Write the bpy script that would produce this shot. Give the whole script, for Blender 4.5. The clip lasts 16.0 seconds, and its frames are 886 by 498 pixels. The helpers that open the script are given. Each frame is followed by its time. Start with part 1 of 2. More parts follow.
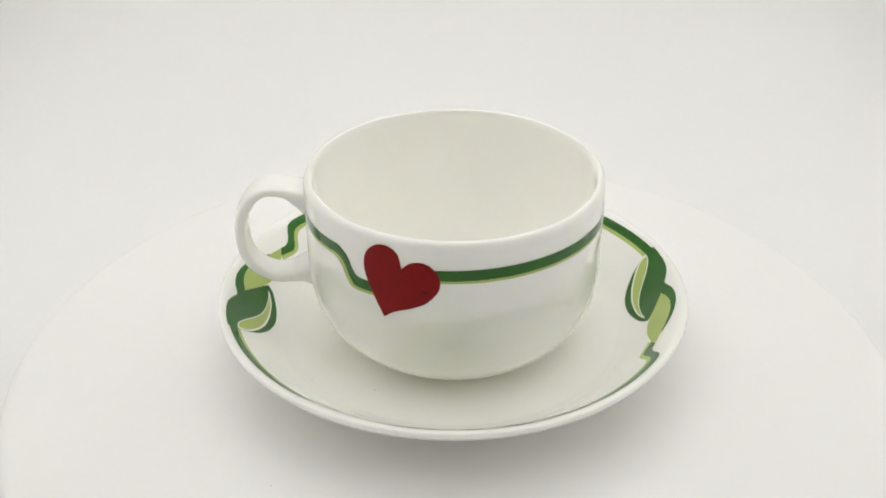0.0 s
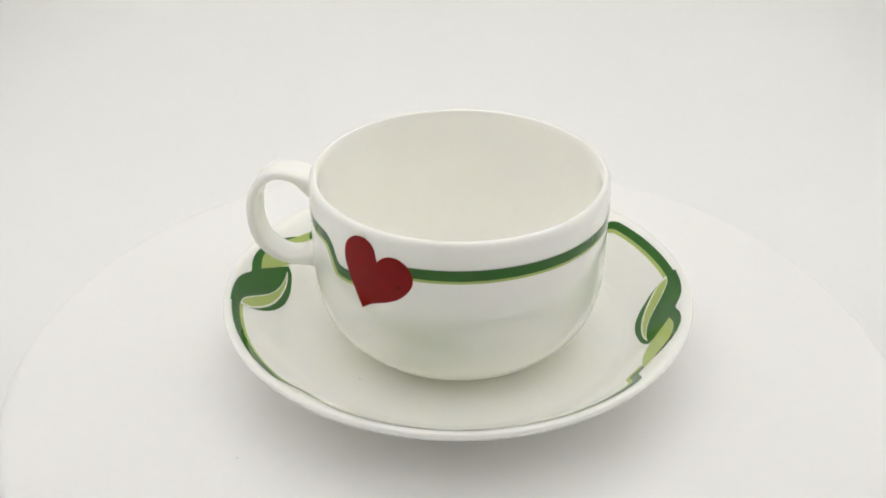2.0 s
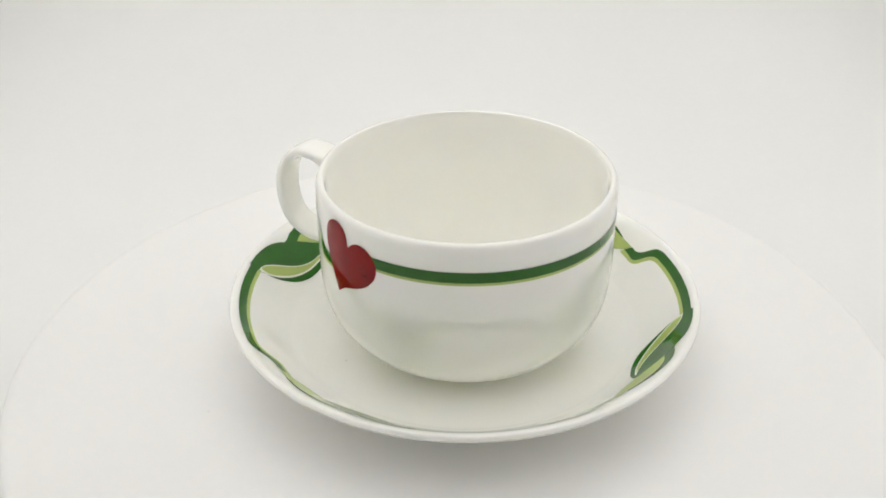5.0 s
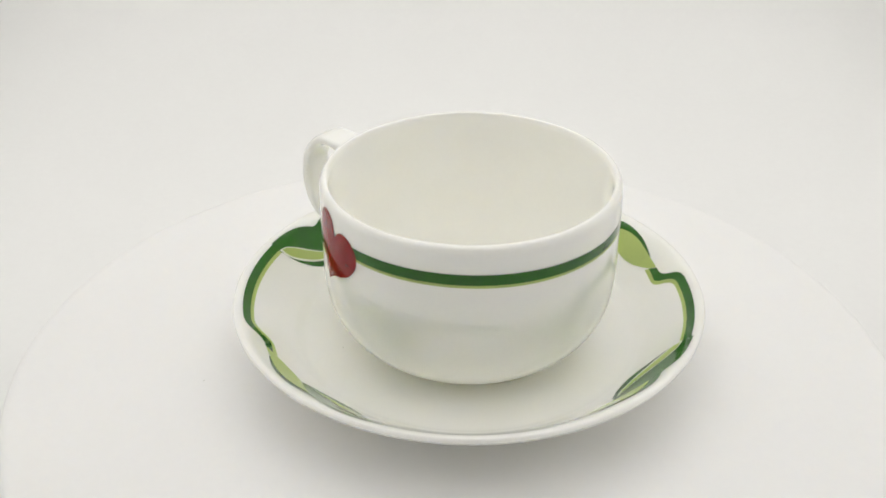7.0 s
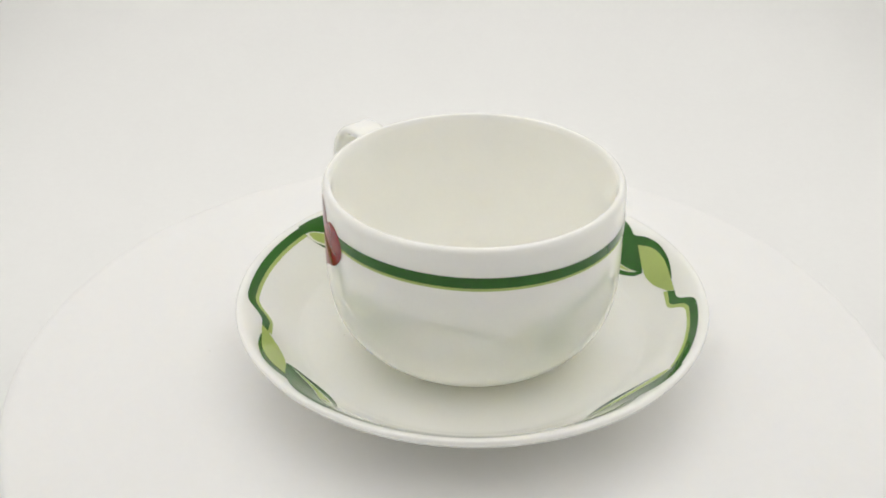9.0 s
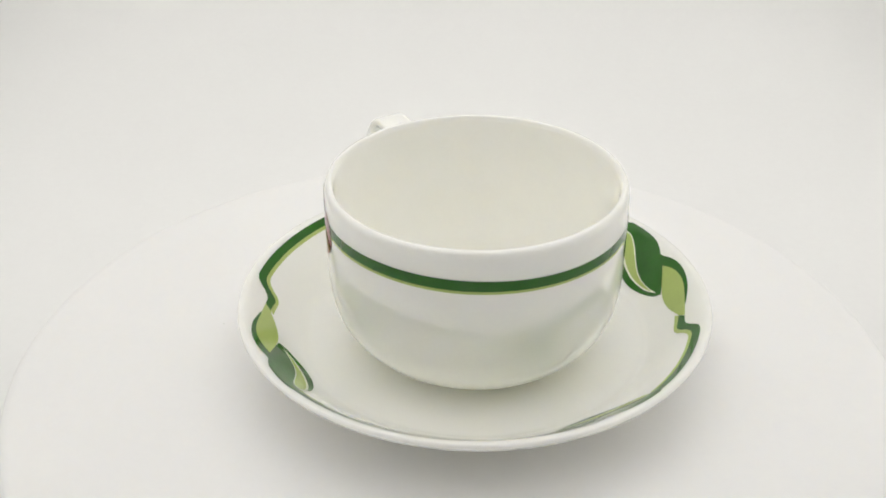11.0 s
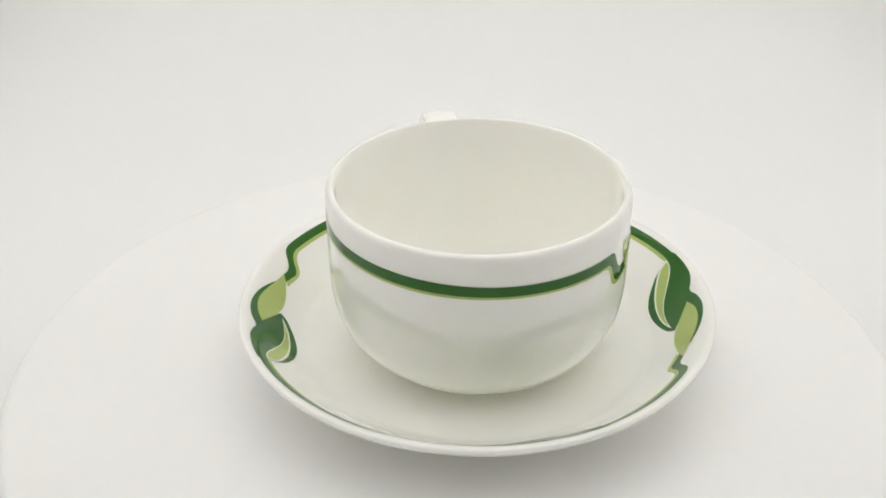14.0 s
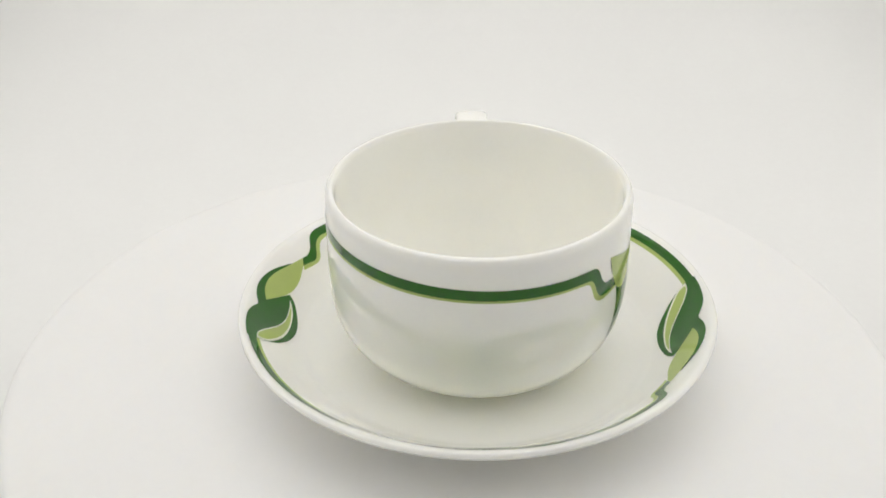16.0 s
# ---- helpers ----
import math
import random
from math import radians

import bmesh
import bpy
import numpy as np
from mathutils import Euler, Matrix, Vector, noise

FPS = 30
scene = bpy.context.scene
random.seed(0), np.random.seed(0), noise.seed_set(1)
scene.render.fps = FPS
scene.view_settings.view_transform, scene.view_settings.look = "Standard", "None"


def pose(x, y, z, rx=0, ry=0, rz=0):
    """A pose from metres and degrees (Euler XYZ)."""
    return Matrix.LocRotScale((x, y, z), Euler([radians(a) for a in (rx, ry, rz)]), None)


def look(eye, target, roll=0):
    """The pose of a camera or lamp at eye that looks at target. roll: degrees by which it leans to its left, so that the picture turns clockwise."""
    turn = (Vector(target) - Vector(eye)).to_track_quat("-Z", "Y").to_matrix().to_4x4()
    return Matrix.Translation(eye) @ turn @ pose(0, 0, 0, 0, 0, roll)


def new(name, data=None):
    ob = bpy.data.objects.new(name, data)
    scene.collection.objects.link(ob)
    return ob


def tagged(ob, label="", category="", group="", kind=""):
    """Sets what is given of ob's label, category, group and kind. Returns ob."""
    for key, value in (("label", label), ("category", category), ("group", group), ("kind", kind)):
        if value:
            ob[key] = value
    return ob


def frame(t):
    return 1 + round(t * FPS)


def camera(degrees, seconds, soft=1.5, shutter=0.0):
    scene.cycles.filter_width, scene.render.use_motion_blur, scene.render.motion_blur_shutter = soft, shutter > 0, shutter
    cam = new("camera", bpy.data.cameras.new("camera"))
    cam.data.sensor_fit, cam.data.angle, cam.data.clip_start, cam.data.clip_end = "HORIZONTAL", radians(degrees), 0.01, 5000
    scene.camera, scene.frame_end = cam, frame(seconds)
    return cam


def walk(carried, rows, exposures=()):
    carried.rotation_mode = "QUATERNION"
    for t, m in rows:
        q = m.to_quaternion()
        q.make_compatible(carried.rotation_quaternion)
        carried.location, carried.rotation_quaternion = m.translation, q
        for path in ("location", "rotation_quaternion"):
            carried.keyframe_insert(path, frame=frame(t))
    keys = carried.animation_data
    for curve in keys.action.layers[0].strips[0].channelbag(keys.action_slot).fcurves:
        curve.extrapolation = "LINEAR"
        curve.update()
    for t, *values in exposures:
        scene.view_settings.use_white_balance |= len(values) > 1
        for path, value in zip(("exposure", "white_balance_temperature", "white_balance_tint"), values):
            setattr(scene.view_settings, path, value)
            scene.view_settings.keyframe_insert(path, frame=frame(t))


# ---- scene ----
def placed(eye, yaw, pitch, roll):
    """Camera pose from heading and downward pitch, in radians, and roll in degrees."""
    way = Vector((math.sin(yaw) * math.cos(pitch), math.cos(yaw) * math.cos(pitch), -math.sin(pitch)))
    return look(eye, Vector(eye) + way, roll)


CAM_POSE = placed((0.0, -0.32434, 0.23413), -0.00832, 0.53906, -0.178)
cam = camera(42.894, 16.0, soft=1.8)
walk(cam, [(0, CAM_POSE), (16, CAM_POSE)])

# ---- light: an assumed top panel out of view, and the dim room in front ----
scene.view_settings.exposure = 0.0
scene.cycles.max_bounces, scene.cycles.diffuse_bounces, scene.cycles.glossy_bounces = 32, 24, 12   # white on white: the light goes round many times
world = bpy.data.worlds.new("room_light")
scene.world = world
world.use_nodes = True
world.node_tree.nodes["Background"].inputs[0].default_value = (0.985, 0.985, 0.970, 1)
world.node_tree.nodes["Background"].inputs[1].default_value = 0.14


def area_lamp(name, size_x, size_y, energy, at, target):
    lamp = bpy.data.lights.new(name, "AREA")
    lamp.shape, lamp.size, lamp.size_y = "RECTANGLE", size_x, size_y
    lamp.energy, lamp.color = energy, (0.985, 0.99, 0.985)
    new(name, lamp).matrix_world = look(at, target)


# unseen lamp, added overhead; sized and hung low to soften the shadows
TOP_AT, TOP_SIZE = Vector((0.0, 0.01, 0.535)), (0.80, 0.84)
area_lamp("top_light", *TOP_SIZE, 0.295, TOP_AT, TOP_AT - Vector((0, 0, 1)))

# ---- numbers of the set ----
DISC_Z, DISC_R = -0.004, 0.1545          # turntable top and radius
FLOOR_Z = -0.030                         # the sweep under it
CUP_AT, SAUCER_AT = (0.0006, 0.00846), (0.0001, 0.00830)   # their axes from the spindle when the clip starts
SPINDLE = (0.00046, 0.0001)


# ---- materials ----
def material(name, colour, rough=0.4, tint=0.03, scale=40.0, fine=900.0, bump=0.0, ior=1.5, coat=0.0):
    """A principled surface with colour variation at two scales and a fine relief."""
    m = bpy.data.materials.new(name)
    m.use_nodes = True
    nt = m.node_tree
    b = nt.nodes["Principled BSDF"]
    b.inputs["Roughness"].default_value = rough
    b.inputs["IOR"].default_value = ior
    b.inputs["Coat Weight"].default_value = coat
    b.inputs["Coat Roughness"].default_value = 0.05
    co = nt.nodes.new("ShaderNodeTexCoord")
    big, small = nt.nodes.new("ShaderNodeTexNoise"), nt.nodes.new("ShaderNodeTexNoise")
    big.inputs["Scale"].default_value, small.inputs["Scale"].default_value = scale, fine
    big.inputs["Detail"].default_value = 3.0
    for n in (big, small):
        nt.links.new(co.outputs["Object"], n.inputs["Vector"])
    both = nt.nodes.new("ShaderNodeMath")
    both.operation = "MULTIPLY_ADD"
    both.inputs[1].default_value = 0.62
    nt.links.new(small.outputs["Fac"], both.inputs[0])
    nt.links.new(big.outputs["Fac"], both.inputs[2])
    ramp = nt.nodes.new("ShaderNodeMapRange")
    ramp.inputs["From Min"].default_value, ramp.inputs["From Max"].default_value = 0.4, 0.95
    nt.links.new(both.outputs[0], ramp.inputs["Value"])
    mix = nt.nodes.new("ShaderNodeMix")
    mix.data_type = "RGBA"
    mix.inputs["A"].default_value = (*[c * (1 - tint) for c in colour], 1)
    mix.inputs["B"].default_value = (*[min(1, c * (1 + tint)) for c in colour], 1)
    nt.links.new(ramp.outputs["Result"], mix.inputs["Factor"])
    nt.links.new(mix.outputs["Result"], b.inputs["Base Color"])
    if bump:
        bp = nt.nodes.new("ShaderNodeBump")
        bp.inputs["Strength"].default_value, bp.inputs["Distance"].default_value = bump, 0.0005
        nt.links.new(both.outputs[0], bp.inputs["Height"])
        nt.links.new(bp.outputs["Normal"], b.inputs["Normal"])
    return m


PORCELAIN = material("porcelain", (0.943, 0.939, 0.894), 0.012, 0.012, 60, 700, 0.002, 1.85)
DARK_GREEN = material("dark_green_print", (0.024, 0.122, 0.011), 0.05, 0.10, 120, 1500, 0, 1.43)
LIME = material("lime_print", (0.42, 0.52, 0.155), 0.05, 0.06, 120, 1500, 0, 1.42)
CREAM = material("cream_print", (0.86, 0.88, 0.75), 0.05, 0.02, 120, 1500)
RED = material("red_print", (0.235, 0.005, 0.005), 0.05, 0.10, 150, 1500, 0, 1.24)
DARK_RED = material("dark_red_print", (0.13, 0.003, 0.003), 0.05, 0.10, 150, 1500, 0, 1.34)
SPECK = material("brown_speck", (0.42, 0.42, 0.33), 0.5, 0.1)
PAPER = material("white_paper", (0.884, 0.885, 0.882), 0.75, 0.012, 6, 260, 0.05)
DISC_WHITE = material("white_acrylic", (0.909, 0.905, 0.903), 0.42, 0.010, 12, 400, 0.02)
FABRIC = material("white_bounce_fabric", (0.92, 0.917, 0.905), 0.85, 0.02, 8, 300, 0.1)
DARK_PLASTIC = material("grey_plastic", (0.25, 0.25, 0.25), 0.5, 0.03)
for milky, share, depth in ((PORCELAIN, 0.4, 0.0040), (DISC_WHITE, 0.3, 0.0080)):   # light seeps through thin china and acrylic
    milky_bsdf = milky.node_tree.nodes["Principled BSDF"]
    milky_bsdf.inputs["Subsurface Weight"].default_value = share
    milky_bsdf.inputs["Subsurface Radius"].default_value = (1.0, 0.95, 0.80)
    milky_bsdf.inputs["Subsurface Scale"].default_value = depth
GLOW = bpy.data.materials.new("assumed_lamp_glow")
GLOW.use_nodes = True
GLOW.node_tree.nodes["Principled BSDF"].inputs["Emission Color"].default_value = (1, 0.975, 0.93, 1)
GLOW.node_tree.nodes["Principled BSDF"].inputs["Emission Strength"].default_value = 0.76


# ---- mesh helpers ----
def link(name, bm, mat, parent=None, label="", smooth=True):
    me = bpy.data.meshes.new(name)
    if not smooth:
        bmesh.ops.recalc_face_normals(bm, faces=bm.faces)
    for f in bm.faces:
        f.smooth = smooth
    bm.to_mesh(me)
    bm.free()
    me.materials.append(mat)
    ob = new(name, me)
    ob.parent = parent
    return tagged(ob, label)


def part(name, bm, mat, parent, label=""):
    return link(name, bm, mat, parent, label)


def spline(pts, n=8, closed=False):
    """Points on a Catmull-Rom curve through pts."""
    P = [Vector(p) for p in pts]
    if closed:
        P = [P[-1]] + P + [P[0], P[1]]
    else:
        P = [2 * P[0] - P[1]] + P + [2 * P[-1] - P[-2]]
    out = []
    for a, b, c, d in zip(P, P[1:], P[2:], P[3:]):
        for k in range(n):
            t = k / n
            out.append(0.5 * (2 * b + (c - a) * t + (2 * a - 5 * b + 4 * c - d) * t * t + (3 * b - a - 3 * c + d) * t ** 3))
    if not closed:
        out.append(P[-2])
    return out


def revolve(profile, n=160):
    """A surface of revolution from (r, z) in order outside-bottom to inside-bottom; ends on the axis close it."""
    bm = bmesh.new()
    rings = []
    for r, z in profile:
        if r < 1e-6:
            rings.append([bm.verts.new((0, 0, z))])
        else:
            rings.append([bm.verts.new((r * math.cos(2 * math.pi * k / n), r * math.sin(2 * math.pi * k / n), z)) for k in range(n)])
    for A, B in zip(rings, rings[1:]):
        for k in range(n):
            j = (k + 1) % n
            if len(A) == 1 and len(B) == 1:
                continue
            if len(A) == 1:
                bm.faces.new((A[0], B[j], B[k]))
            elif len(B) == 1:
                bm.faces.new((A[k], A[j], B[0]))
            else:
                bm.faces.new((A[k], A[j], B[j], B[k]))
    bmesh.ops.recalc_face_normals(bm, faces=bm.faces)
    return bm


def sample(profile, x, axis):
    """Linear look-up in a profile: axis 0 gives z at the radius x, axis 1 the radius at the height x."""
    pts = sorted((p[axis], p[1 - axis]) for p in profile)
    for (a, va), (b, vb) in zip(pts, pts[1:]):
        if a <= x <= b:
            return va + (vb - va) * (x - a) / max(b - a, 1e-9)
    return pts[0][1] if x < pts[0][0] else pts[-1][1]


# ---- profiles, millimetres as (r, z) ----
SAUCER_TOP = spline([(0, 2.4), (15, 2.4), (30, 2.5), (45, 3.0), (56, 4.8), (60, 6.1), (62, 7.05), (65, 9.05), (68, 11.45), (71, 14.15), (74, 16.9), (76, 18.65), (77.5, 19.85), (78.8, 20.65), (79.8, 20.95)], 6)
SAUCER_EDGE = spline([(79.8, 20.95), (80.65, 20.95), (81.15, 20.25), (80.85, 19.2), (79.4, 17.5), (75, 13.8), (64, 6.2), (54, 1.6), (50, -0.4),
                      (48.6, -3.6), (47.6, -4.0), (46.4, -3.6), (45.4, -1.4), (42, -0.8), (0, -0.8)], 6)
CUP_OUT = spline([(29.5, 3.8), (33, 5.0), (36.7, 7.0), (40.4, 9.8), (45.0, 15.2), (47.7, 20.8), (49.1, 26.5), (49.75, 34), (49.8, 45), (49.8, 56), (49.78, 61.0), (49.72, 63.2)], 6)
CUP_LIP = spline([(49.72, 63.2), (49.55, 64.4), (49.1, 65.4), (48.5, 66.0), (47.85, 66.2), (47.3, 65.95), (46.95, 65.3)], 5)
CUP_IN = spline([(46.95, 65.3), (46.6, 62), (46.5, 45), (46.3, 34), (45.4, 26.5), (43.8, 21.0), (40.9, 15.6), (36.4, 10.8), (30, 7.6), (20, 6.4), (0, 6.2)], 6)
CUP_FOOT = [(0, 4.6), (25.5, 4.4), (26.0, 2.8), (26.6, 2.45), (28.0, 2.45), (28.8, 2.9)]


def mm(pts):
    return [(p[0] / 1000, p[1] / 1000) for p in pts]


def on_saucer(lift, turn=0.0, stretch=0.0, inset=0.0):
    """turn sets a transfer round the rim; stretch is the degrees by which it was pulled longer from its middle."""
    prof = mm(SAUCER_TOP)

    def f(a, r):
        r -= inset * min(max((60.0 - a) / 8.0, 0.0), 1.0) * min(max((a - 6.0) / 14.0, 0.0), 1.0)
        a += turn + (min(max(a, 60.0), 106.0) - 80.0) * stretch / 45.0
        return (r / 1000 * math.cos(radians(a)), r / 1000 * math.sin(radians(a)), sample(prof, r / 1000, 0) + lift)
    return f


def on_cup(lift):
    prof = mm(CUP_OUT)

    def f(a, z):
        r = sample(prof, z / 1000, 1) + lift
        return (r * math.cos(radians(a)), r * math.sin(radians(a)), z / 1000)
    return f


def strip(edge_a, edge_b, surface, n=10, across=4):
    """A printed band between two curves drawn in (azimuth, radius or height), laid on a surface."""
    A, B = spline(edge_a, n), spline(edge_b, n)
    bm = bmesh.new()
    rows = [[bm.verts.new(surface(*a.lerp(b, k / across))) for k in range(across + 1)] for a, b in zip(A, B)]
    for R, S in zip(rows, rows[1:]):
        for k in range(across):
            bm.faces.new((R[k], R[k + 1], S[k + 1], S[k]))
    return facing(bm)


def patch(pieces, surface, step_a, step_b):
    """A printed shape: outline of smooth pieces that meet at corners, filled, cut into a fine net and laid on a surface."""
    line = []
    for piece in pieces:
        line += spline(piece, 6)[:-1]
    bm = bmesh.new()
    vs = [bm.verts.new((p[0], p[1], 0)) for p in line]
    es = [bm.edges.new((vs[k], vs[(k + 1) % len(vs)])) for k in range(len(vs))]
    bmesh.ops.triangle_fill(bm, use_beauty=True, edges=es)
    for axis, step in ((0, step_a), (1, step_b)):
        lo, hi = min(p[axis] for p in line), max(p[axis] for p in line)
        for k in range(1, int((hi - lo) / step) + 1):
            co, no = [0, 0, 0], [0, 0, 0]
            co[axis], no[axis] = lo + k * step, 1
            bmesh.ops.bisect_plane(bm, geom=bm.verts[:] + bm.edges[:] + bm.faces[:], plane_co=co, plane_no=no, dist=1e-5)
    bmesh.ops.triangulate(bm, faces=bm.faces)
    for v in bm.verts:
        v.co = surface(v.co.x, v.co.y)
    return facing(bm)


def facing(bm):
    """Turns the faces of a print outwards or upwards."""
    bm.normal_update()
    s = sum(f.normal.dot(Vector((f.calc_center_median().x, f.calc_center_median().y, 0.05))) * f.calc_area() for f in bm.faces)
    up = sum(f.normal.z * f.calc_area() for f in bm.faces)
    if (up if abs(up) > abs(s) * 20 else s) < 0:
        bmesh.ops.reverse_faces(bm, faces=bm.faces)
    return bm


def box(bm, x0, y0, z0, x1, y1, z1):
    m = Matrix.Translation(((x0 + x1) / 2, (y0 + y1) / 2, (z0 + z1) / 2)) @ Matrix.Diagonal((x1 - x0, y1 - y0, z1 - z0, 1))
    return bmesh.ops.create_cube(bm, size=1, matrix=m)


# ---- surround: sweep, and unseen added side walls, ceiling, lamp panel ----
def build_surround():
    bm = bmesh.new()
    line = [(-0.75, FLOOR_Z), (-0.3, FLOOR_Z), (0.0, FLOOR_Z), (0.39, FLOOR_Z)]
    for k in range(1, 25):
        a = radians(90 * k / 24)
        line.append((0.39 + 0.075 * math.sin(a), FLOOR_Z + 0.075 - 0.075 * math.cos(a)))
    line += [(0.465, 0.68)]
    top = [[bm.verts.new((x, y, z)) for y, z in line] for x in (-0.42, -0.21, 0, 0.21, 0.42)]
    for A, B in zip(top, top[1:]):
        for k in range(len(line) - 1):
            bm.faces.new((A[k], B[k], B[k + 1], A[k + 1]))
    sweep = link("backdrop", bm, PAPER)
    mod = sweep.modifiers.new("thickness", "SOLIDIFY")
    mod.thickness, mod.offset = 0.002, -1
    tagged(sweep, "seamless white paper sweep curving up behind the turntable", "backdrop", kind="structure")
    # side walls and ceiling are added out of view to bounce fill light
    for name, x0, x1 in (("wall_west", -0.430, -0.422), ("wall_east", 0.422, 0.430)):
        bm = bmesh.new()
        box(bm, x0, -0.75, FLOOR_Z - 0.004, x1, 0.49, 0.70)
        tagged(link(name, bm, FABRIC, smooth=False), "added plain white fabric side wall, out of view, bouncing light", "wall", kind="structure")
    bm = bmesh.new()
    box(bm, -0.43, -0.57, 0.702, 0.43, 0.49, 0.710)
    tagged(link("ceiling", bm, FABRIC, smooth=False), "added plain white fabric ceiling, out of view", "ceiling", kind="structure")
    # glowing panel added out of view; it gives most of the light
    back = Matrix.Translation((0, 0, 0.005))
    assumed_lamp_panel("assumed flat white light panel overhead, out of view", *TOP_SIZE, look(TOP_AT, TOP_AT - Vector((0, 0, 1))) @ back)


def assumed_lamp_panel(label, size_x, size_y, m):
    """A flat panel whose light side looks down its own -z."""
    half_x, half_y = size_x / 2, size_y / 2
    panel = tagged(new("assumed_lamp_panel"), label, "lamp")
    panel.matrix_world = m
    bm = bmesh.new()
    box(bm, -half_x - 0.012, -half_y - 0.012, 0.0045, half_x + 0.012, half_y + 0.012, 0.0105)
    bmesh.ops.bevel(bm, geom=bm.edges[:], offset=0.002, segments=2, affect="EDGES")
    link("housing", bm, DARK_PLASTIC, panel, smooth=False)
    bm = bmesh.new()
    box(bm, -half_x, -half_y, 0.001, half_x, half_y, 0.0043)
    link("diffuser", bm, GLOW, panel, "glowing white underside of the assumed panel", smooth=False)


# ---- turntable ----
def build_turntable():
    table = tagged(new("turntable"), "round white turntable disc, matt and slightly dusty", "turntable")
    table.location = (0, 0, FLOOR_Z)
    h = DISC_Z - FLOOR_Z
    bm = revolve([(0, h - 0.006), (DISC_R - 0.001, h - 0.006), (DISC_R, h - 0.005), (DISC_R - 0.0002, h - 0.0036), (DISC_R - 0.0009, h - 0.0018), (DISC_R - 0.0022, h - 0.0006), (DISC_R - 0.0045, h), (0.05, h), (0, h)], 220)
    part("platter", bm, DISC_WHITE, table)
    bm = revolve([(0, 0), (0.088, 0), (0.09, 0.002), (0.09, h - 0.009), (0.088, h - 0.0062), (0, h - 0.0062)], 96)
    part("base", bm, DISC_WHITE, table)
    for x, y, s in ((-0.0552, -0.0670, 0.00024),):
        bm = bmesh.new()
        bmesh.ops.create_icosphere(bm, subdivisions=1, radius=s, matrix=Matrix.Translation((x, y, h)) @ Matrix.Diagonal((1.3, 0.8, 0.4, 1)))
        part("speck", bm, SPECK, table, "tiny dark crumb")
    return table


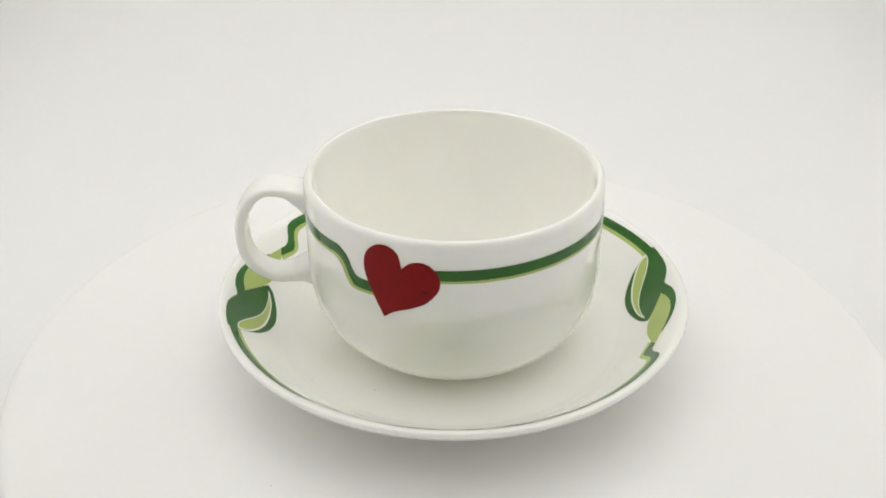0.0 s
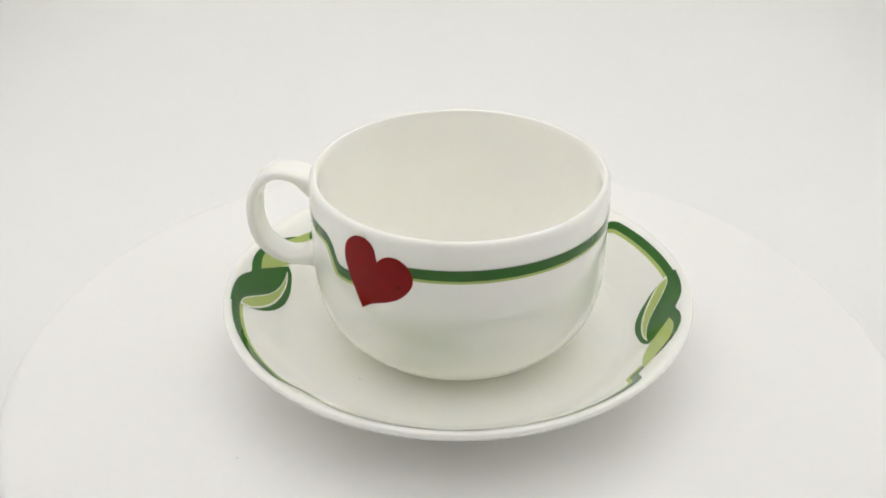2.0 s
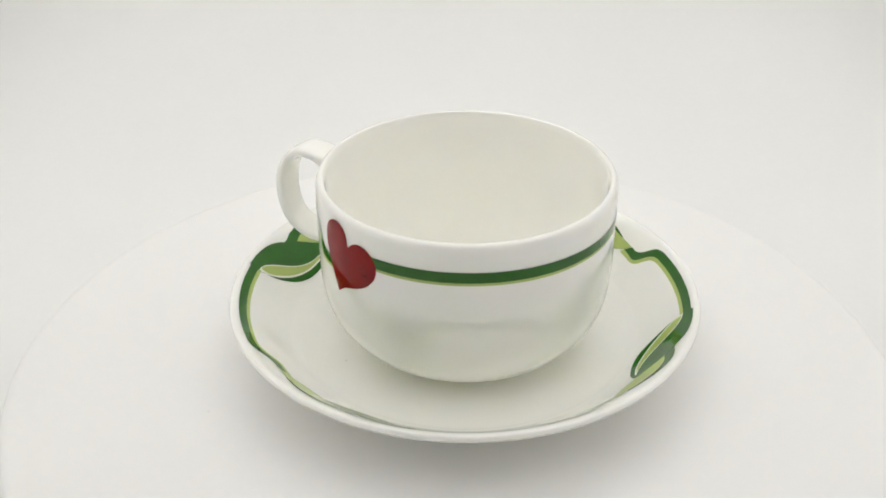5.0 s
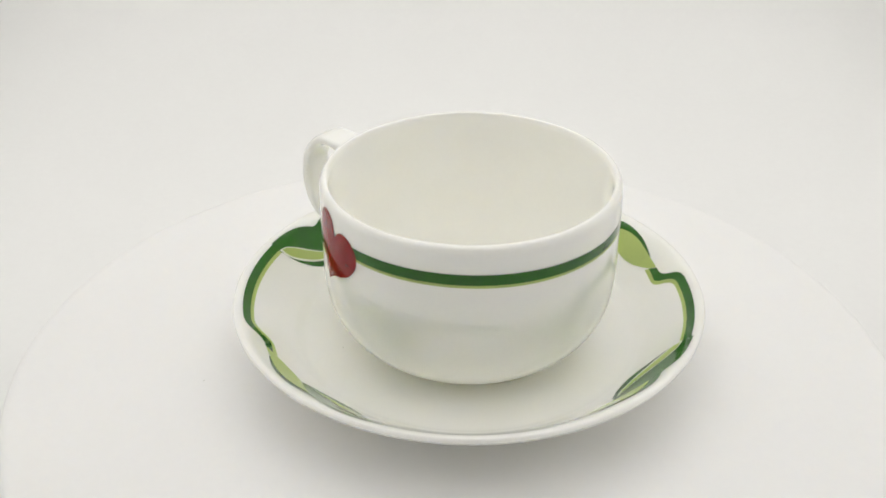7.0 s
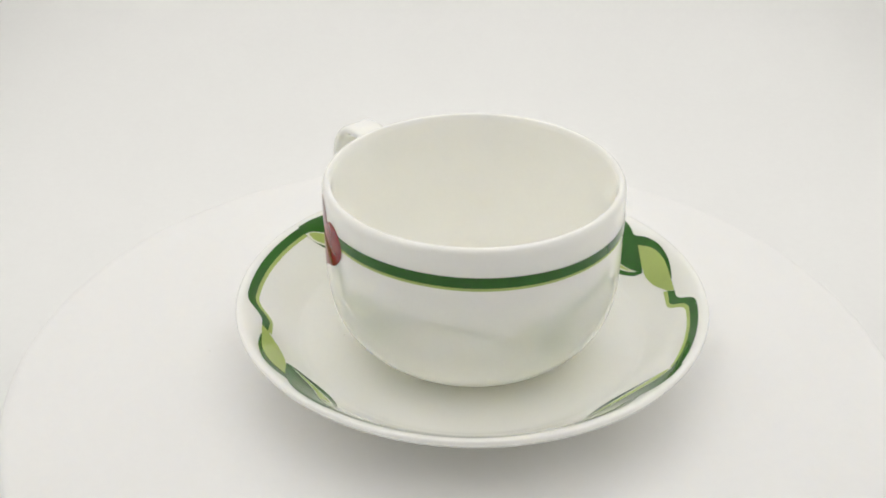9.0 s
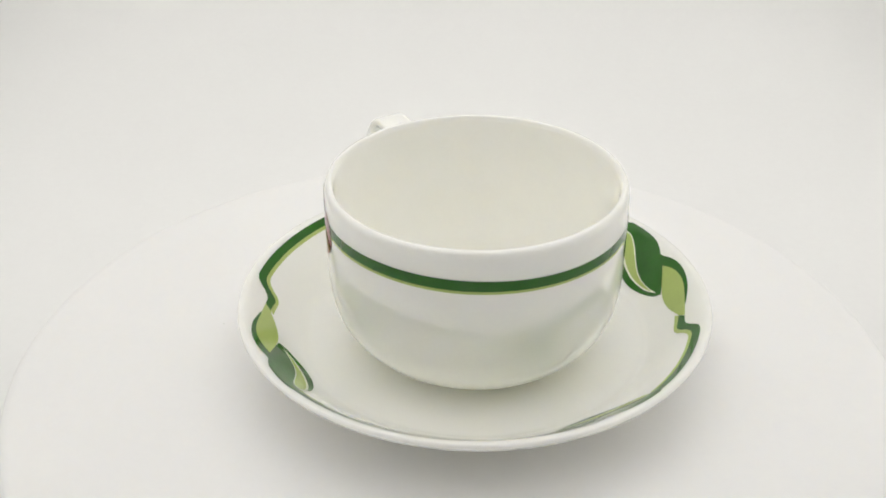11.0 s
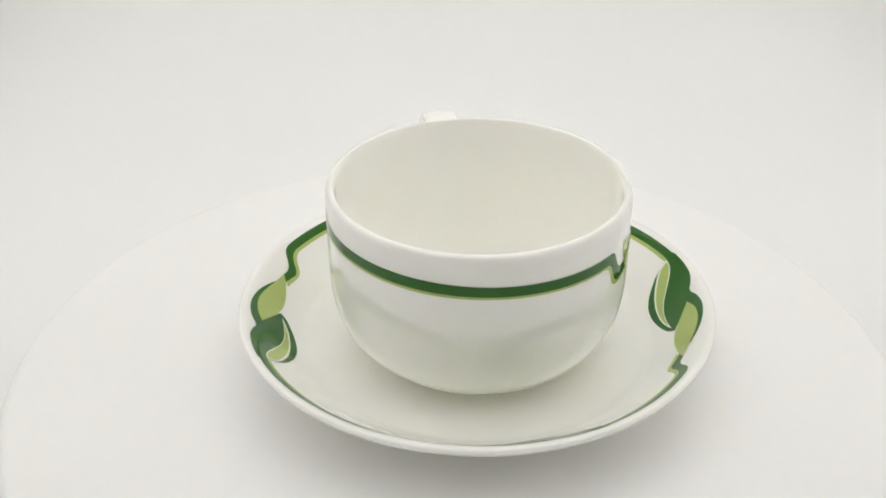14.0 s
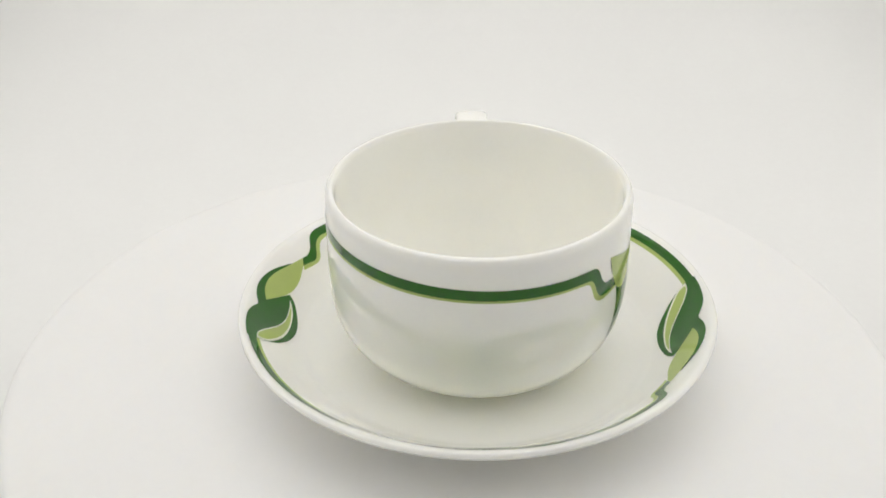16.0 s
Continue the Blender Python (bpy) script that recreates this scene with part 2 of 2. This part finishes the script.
# ---- saucer: white plate, four printed motifs ----
def build_saucer():
    saucer = tagged(new("saucer"), "white porcelain saucer with a green leaf border, on the turntable", "saucer")
    part("plate", revolve(mm(SAUCER_TOP) + mm(SAUCER_EDGE)[1:], 200), PORCELAIN, saucer)
    outlines = {
        "calyx": ([[(91.0, 75.6), (87.8, 75.6), (85, 76.7), (81.3, 77.4), (77.3, 77.2), (73.0, 76.3), (70.0, 75.3), (65.4, 73.5)],
                         [(65.4, 73.5), (70, 72.5), (80, 72.5), (88, 73.8), (91.0, 75.6)]], 0.00010, DARK_GREEN, "dark green leaf base print"),
        "large_leaf": ([[(104.3, 78.65), (102.8, 78.6), (98.8, 78.5), (94.0, 77.9), (90.7, 76.6), (87.8, 74.9)],
                              [(87.8, 74.9), (84.2, 73.5), (81.4, 71.4), (77.9, 69.5), (75.9, 68.4)],
                              [(75.9, 68.4), (77.5, 66.2), (81.2, 64.2), (86, 62.8), (91.5, 62.8), (96.6, 64.8), (100.7, 68.4), (103.0, 72.0), (104.2, 75.3)],
                              [(104.2, 75.3), (104.5, 76.6), (104.3, 78.65)]], 0.00014, DARK_GREEN, "dark green printed leaf"),
        "lime_leaf": ([[(84.9, 73.5), (81.2, 75.0), (77.6, 75.5), (73.8, 75.2), (69.8, 74.3), (66, 73.4), (60.6, 72.6)],
                             [(60.6, 72.6), (62.4, 70.8)],
                             [(62.4, 70.8), (67.5, 68.8), (71.5, 68.2), (75.2, 68.6), (79.3, 70.2), (84.9, 73.5)]], 0.00020, LIME, "light lime leaf"),
        "leaf_rim": ([[(104.1, 75.5), (103.1, 72.4), (100.2, 69.2), (95.4, 66.2), (89.5, 64.7), (83.5, 65.0), (79.6, 66.4), (77.9, 67.6)],
                            [(77.9, 67.6), (81.2, 66.7), (86.0, 66.5), (90.6, 67.7), (94.6, 70.1), (98.2, 72.9), (101.3, 74.9), (104.1, 75.5)]], 0.00020, CREAM, "cream outline of the small leaf"),
        "small_leaf": ([[(103.2, 75.0), (102.5, 72.4), (99.6, 69.5), (95.1, 66.7), (89.55, 65.2), (84.0, 65.35), (79.8, 66.5)],
                              [(79.8, 66.5), (86.0, 66.25), (90.75, 67.45), (94.8, 69.85), (98.4, 72.6), (101.3, 74.6), (103.2, 75.0)]], 0.00026, LIME, "light lime leaf"),
    }
    turns, pulls = (-2.5, 93.3, 183.0, 276.0), (0.6, 1.4, 0.2, -1.9)       # the transfers are not set quite evenly
    for turn, pull in zip(turns, pulls):
        for name, (pieces, lift, mat, label) in outlines.items():
            part(name, patch(pieces, on_saucer(lift, turn, pull), 1.2, 1.2), mat, saucer, label)
    for k, (turn, pull) in enumerate(zip(turns, pulls)):
        inset = 0.2 if k == 0 else 0.0        # this line was laid a little further in
        start = 98.5 + (turns[k - 1] - turn) % 360 - 360      # runs from under the leaf before it
        band = strip([(60.4, 72.7), (58.6, 72.5), (57.0, 72.9), (55.6, 73.9), (54.0, 75.8), (52.6, 77.0), (50.6, 77.6), (48, 77.7), (34, 77.9), (start, 78.3)],
                     [(62.4, 70.9), (59.0, 70.3), (57.0, 70.1), (55.3, 71.1), (53.7, 73.0), (52.1, 74.4), (50.2, 75.1), (47, 75.2), (33, 75.4), (start, 75.8)], on_saucer(0.00010, turn, pull, inset))
        edge = strip([(62.2, 70.9), (59.0, 70.5), (57.2, 70.6), (55.7, 71.5), (54.1, 73.4), (52.4, 74.8), (50.4, 75.5), (47, 75.6), (33, 75.8), (start, 76.2)],
                     [(63.3, 69.8), (59.0, 69.2), (56.4, 69.2), (54.5, 70.2), (52.9, 72.1), (51.3, 73.5), (49.4, 74.1), (46.5, 74.2), (33, 74.4), (start, 74.8)], on_saucer(0.00005, turn, pull, inset))
        part("band", band, DARK_GREEN, saucer, "dark green printed line")
        part("band_edge", edge, LIME, saucer, "thin lime edge line")
    at = on_saucer(0.0)(235.0, 45.0)
    bm = bmesh.new()
    bmesh.ops.create_icosphere(bm, subdivisions=1, radius=0.00024, matrix=Matrix.Translation(at) @ Matrix.Diagonal((1.5, 0.8, 0.35, 1)))
    part("speck", bm, SPECK, saucer, "tiny brown glaze speck")
    return saucer


# ---- cup: bowl, looped handle, heart and green band ----
def build_handle(cup):
    HANDLE_AZ = 183.0
    path = spline([(47.6, 57.2), (51.6, 58.7), (55.0, 60.3), (59.0, 61.1), (63.2, 60.8), (67.5, 57.7), (70.6, 52.3), (71.6, 46.0), (71.3, 40.0), (69.5, 34.5), (66.0, 30.7), (61.0, 28.3), (55.5, 28.5), (51.5, 29.4), (47.4, 29.8)], 6)
    size = spline([(8.2, 5.6), (6.6, 3.6), (6.0, 2.4), (5.9, 1.95), (5.9, 1.9), (5.9, 2.0), (5.8, 2.15), (5.7, 2.2), (5.6, 2.15), (5.5, 2.05), (5.5, 1.95), (5.6, 1.95), (5.8, 2.4), (6.3, 3.6), (7.4, 6.2)], 6)
    bm = bmesh.new()
    rings, n = [], 40
    for k, (p, s) in enumerate(zip(path, size)):
        d = (path[min(k + 1, len(path) - 1)] - path[max(k - 1, 0)]).normalized()
        nrm = Vector((-d.y, d.x))
        ring = []
        for j in range(n):
            a = 2 * math.pi * j / n
            c, q = math.cos(a), math.sin(a)
            w = s.x * math.copysign(abs(c) ** 0.55, c) / 1000
            t = s.y * math.copysign(abs(q) ** 0.75, q) / 1000
            x, z = p.x / 1000 + nrm.x * t, p.y / 1000 + nrm.y * t
            x = max(x, math.sqrt(max(0.0480 ** 2 - w * w, 0)))      # ends inside the wall of the bowl
            ring.append(bm.verts.new((x, w, z)))
        rings.append(ring)
    for A, B in zip(rings, rings[1:]):
        for j in range(n):
            bm.faces.new((A[j], A[(j + 1) % n], B[(j + 1) % n], B[j]))
    bm.faces.new(rings[0])
    bm.faces.new(rings[-1])
    bmesh.ops.recalc_face_normals(bm, faces=bm.faces)
    ob = part("handle", bm, PORCELAIN, cup, "rounded white loop handle")
    ob.rotation_euler = (0, 0, radians(HANDLE_AZ))


def build_cup():
    cup = tagged(new("teacup"), "white porcelain teacup with red heart and green band on saucer", "cup")
    part("bowl", revolve(mm(CUP_FOOT) + mm(CUP_OUT) + mm(CUP_LIP)[1:] + mm(CUP_IN)[1:], 200), PORCELAIN, cup)
    build_handle(cup)
    low, mid, high = on_cup(0.00005), on_cup(0.00010), on_cup(0.00017)
    part("band", strip([(258, 56.95), (275, 57.25), (300, 57.35), (330, 56.89), (360, 56.13), (390.5, 55.66), (402.2, 55.55), (405.7, 55.15), (407.8, 53.45), (409.6, 50.25), (411.2, 48.35), (413.4, 47.45), (421.2, 47.25)],
                       [(258, 53.45), (275, 53.55), (300, 53.65), (330, 53.19), (360, 52.63), (390.5, 52.06), (400.7, 51.85), (404, 51.25), (405.8, 49.25), (407.4, 46.05), (409.2, 44.15), (412.2, 43.35), (421.2, 43.65)], mid), DARK_GREEN, cup, "dark green printed line")
    part("band_edge", strip([(258, 53.75), (275, 53.75), (300, 53.85), (330, 53.49), (360, 53.13), (390.5, 52.56), (401, 52.35), (404.4, 51.75), (406.3, 49.65), (407.9, 46.55), (409.6, 44.65), (412.2, 43.95), (421.2, 44.15)],
                            [(258, 52.5), (275, 52.6), (300, 52.7), (330, 52.24), (360, 51.78), (390.5, 51.21), (399.7, 51), (402.9, 50.2), (404.5, 47.8), (405.9, 44.7), (408.1, 42.8), (411.9, 42.1), (421.2, 42.8)], low), LIME, cup, "thin lime edge line")
    part("band", strip([(184.6, 56.85), (205.6, 57.05), (218.6, 57.45), (224.4, 57.35), (228.6, 55.05), (231.6, 50.45), (234.4, 49.05), (242.6, 49.05)],
                       [(184.6, 53.25), (205.6, 53.45), (217.6, 53.85), (223.4, 53.85), (227, 51.65), (230.2, 46.85), (233.2, 45.35), (242.6, 45.45)], mid), DARK_GREEN, cup, "dark green printed line")
    part("band_edge", strip([(184.6, 53.65), (205.6, 53.85), (218, 54.25), (223.6, 53.95), (226.9, 51.85), (230, 47.05), (233, 45.65), (242.6, 45.95)],
                            [(184.6, 52.2), (205.6, 52.4), (217, 52.8), (222.2, 52.5), (225.2, 50.6), (228.5, 45.8), (232.2, 44.1), (242.6, 44.4)], low), LIME, cup, "thin lime edge line")
    part("heart", patch([[(244.31, 37.7), (240.99, 43.42), (237.67, 49.86), (236.5, 54.67), (237.67, 59.37), (241.67, 62.74), (246.36, 63.35), (250.07, 61.1), (251.43, 56.3)],
                         [(251.43, 56.3), (254.56, 58.65), (258.56, 59.37), (262.46, 57.73), (265, 53.95), (264.41, 49.66), (260.41, 45.37), (255.24, 42.81), (248.9, 40.56), (244.31, 37.7)]], high, 1.5, 1.5), RED, cup, "dark red tilted heart")
    bm = bmesh.new()
    bmesh.ops.create_icosphere(bm, subdivisions=2, radius=0.0006, matrix=Matrix.Translation(on_cup(0.0001)(259.6, 49.1)) @ Matrix.Rotation(radians(259.5), 4, "Z") @ Matrix.Diagonal((0.25, 2.0, 0.8, 1)))
    part("smudge", bm, DARK_RED, cup, "small dark smudge in the heart")
    part("large_leaf", patch([[(60.8, 42.6), (62.2, 37.1), (61.4, 30.1), (58.8, 22.1)], [(58.8, 22.1), (64.8, 25.1), (72.8, 30.1), (79.8, 37.1), (81.8, 45.1)],
                              [(81.8, 45.1), (71.8, 46.1), (60.8, 42.6)]], mid, 2, 2), DARK_GREEN, cup, "dark green printed leaf")
    part("lime_leaf", patch([[(54.4, 55.7), (55.4, 51.6), (58, 46.6), (61.3, 42.1), (66.8, 39.6)], [(66.8, 39.6), (75.8, 41.6), (79.8, 44.6), (79.8, 48.6)],
                             [(79.8, 48.6), (70.8, 51.1), (61.8, 53.6), (54.4, 55.7)]], high, 2, 2), LIME, cup, "light lime leaf")
    return cup


build_surround()
TURNTABLE, SAUCER, CUP = build_turntable(), build_saucer(), build_cup()


def motions():
    """The turntable turns clockwise seen from above and carries cup and saucer round its axis."""
    def rows(x, y, z):
        out = []
        for k in range(33):
            t = k / 2
            turn = -(5.860 * t - 0.0082 * t * t)
            out.append((t, pose(*SPINDLE, 0, 0, 0, turn) @ pose(x, y, z)))
        return out
    walk(TURNTABLE, rows(0, 0, FLOOR_Z))
    walk(SAUCER, rows(*SAUCER_AT, 0))
    walk(CUP, rows(*CUP_AT, 0))


motions()
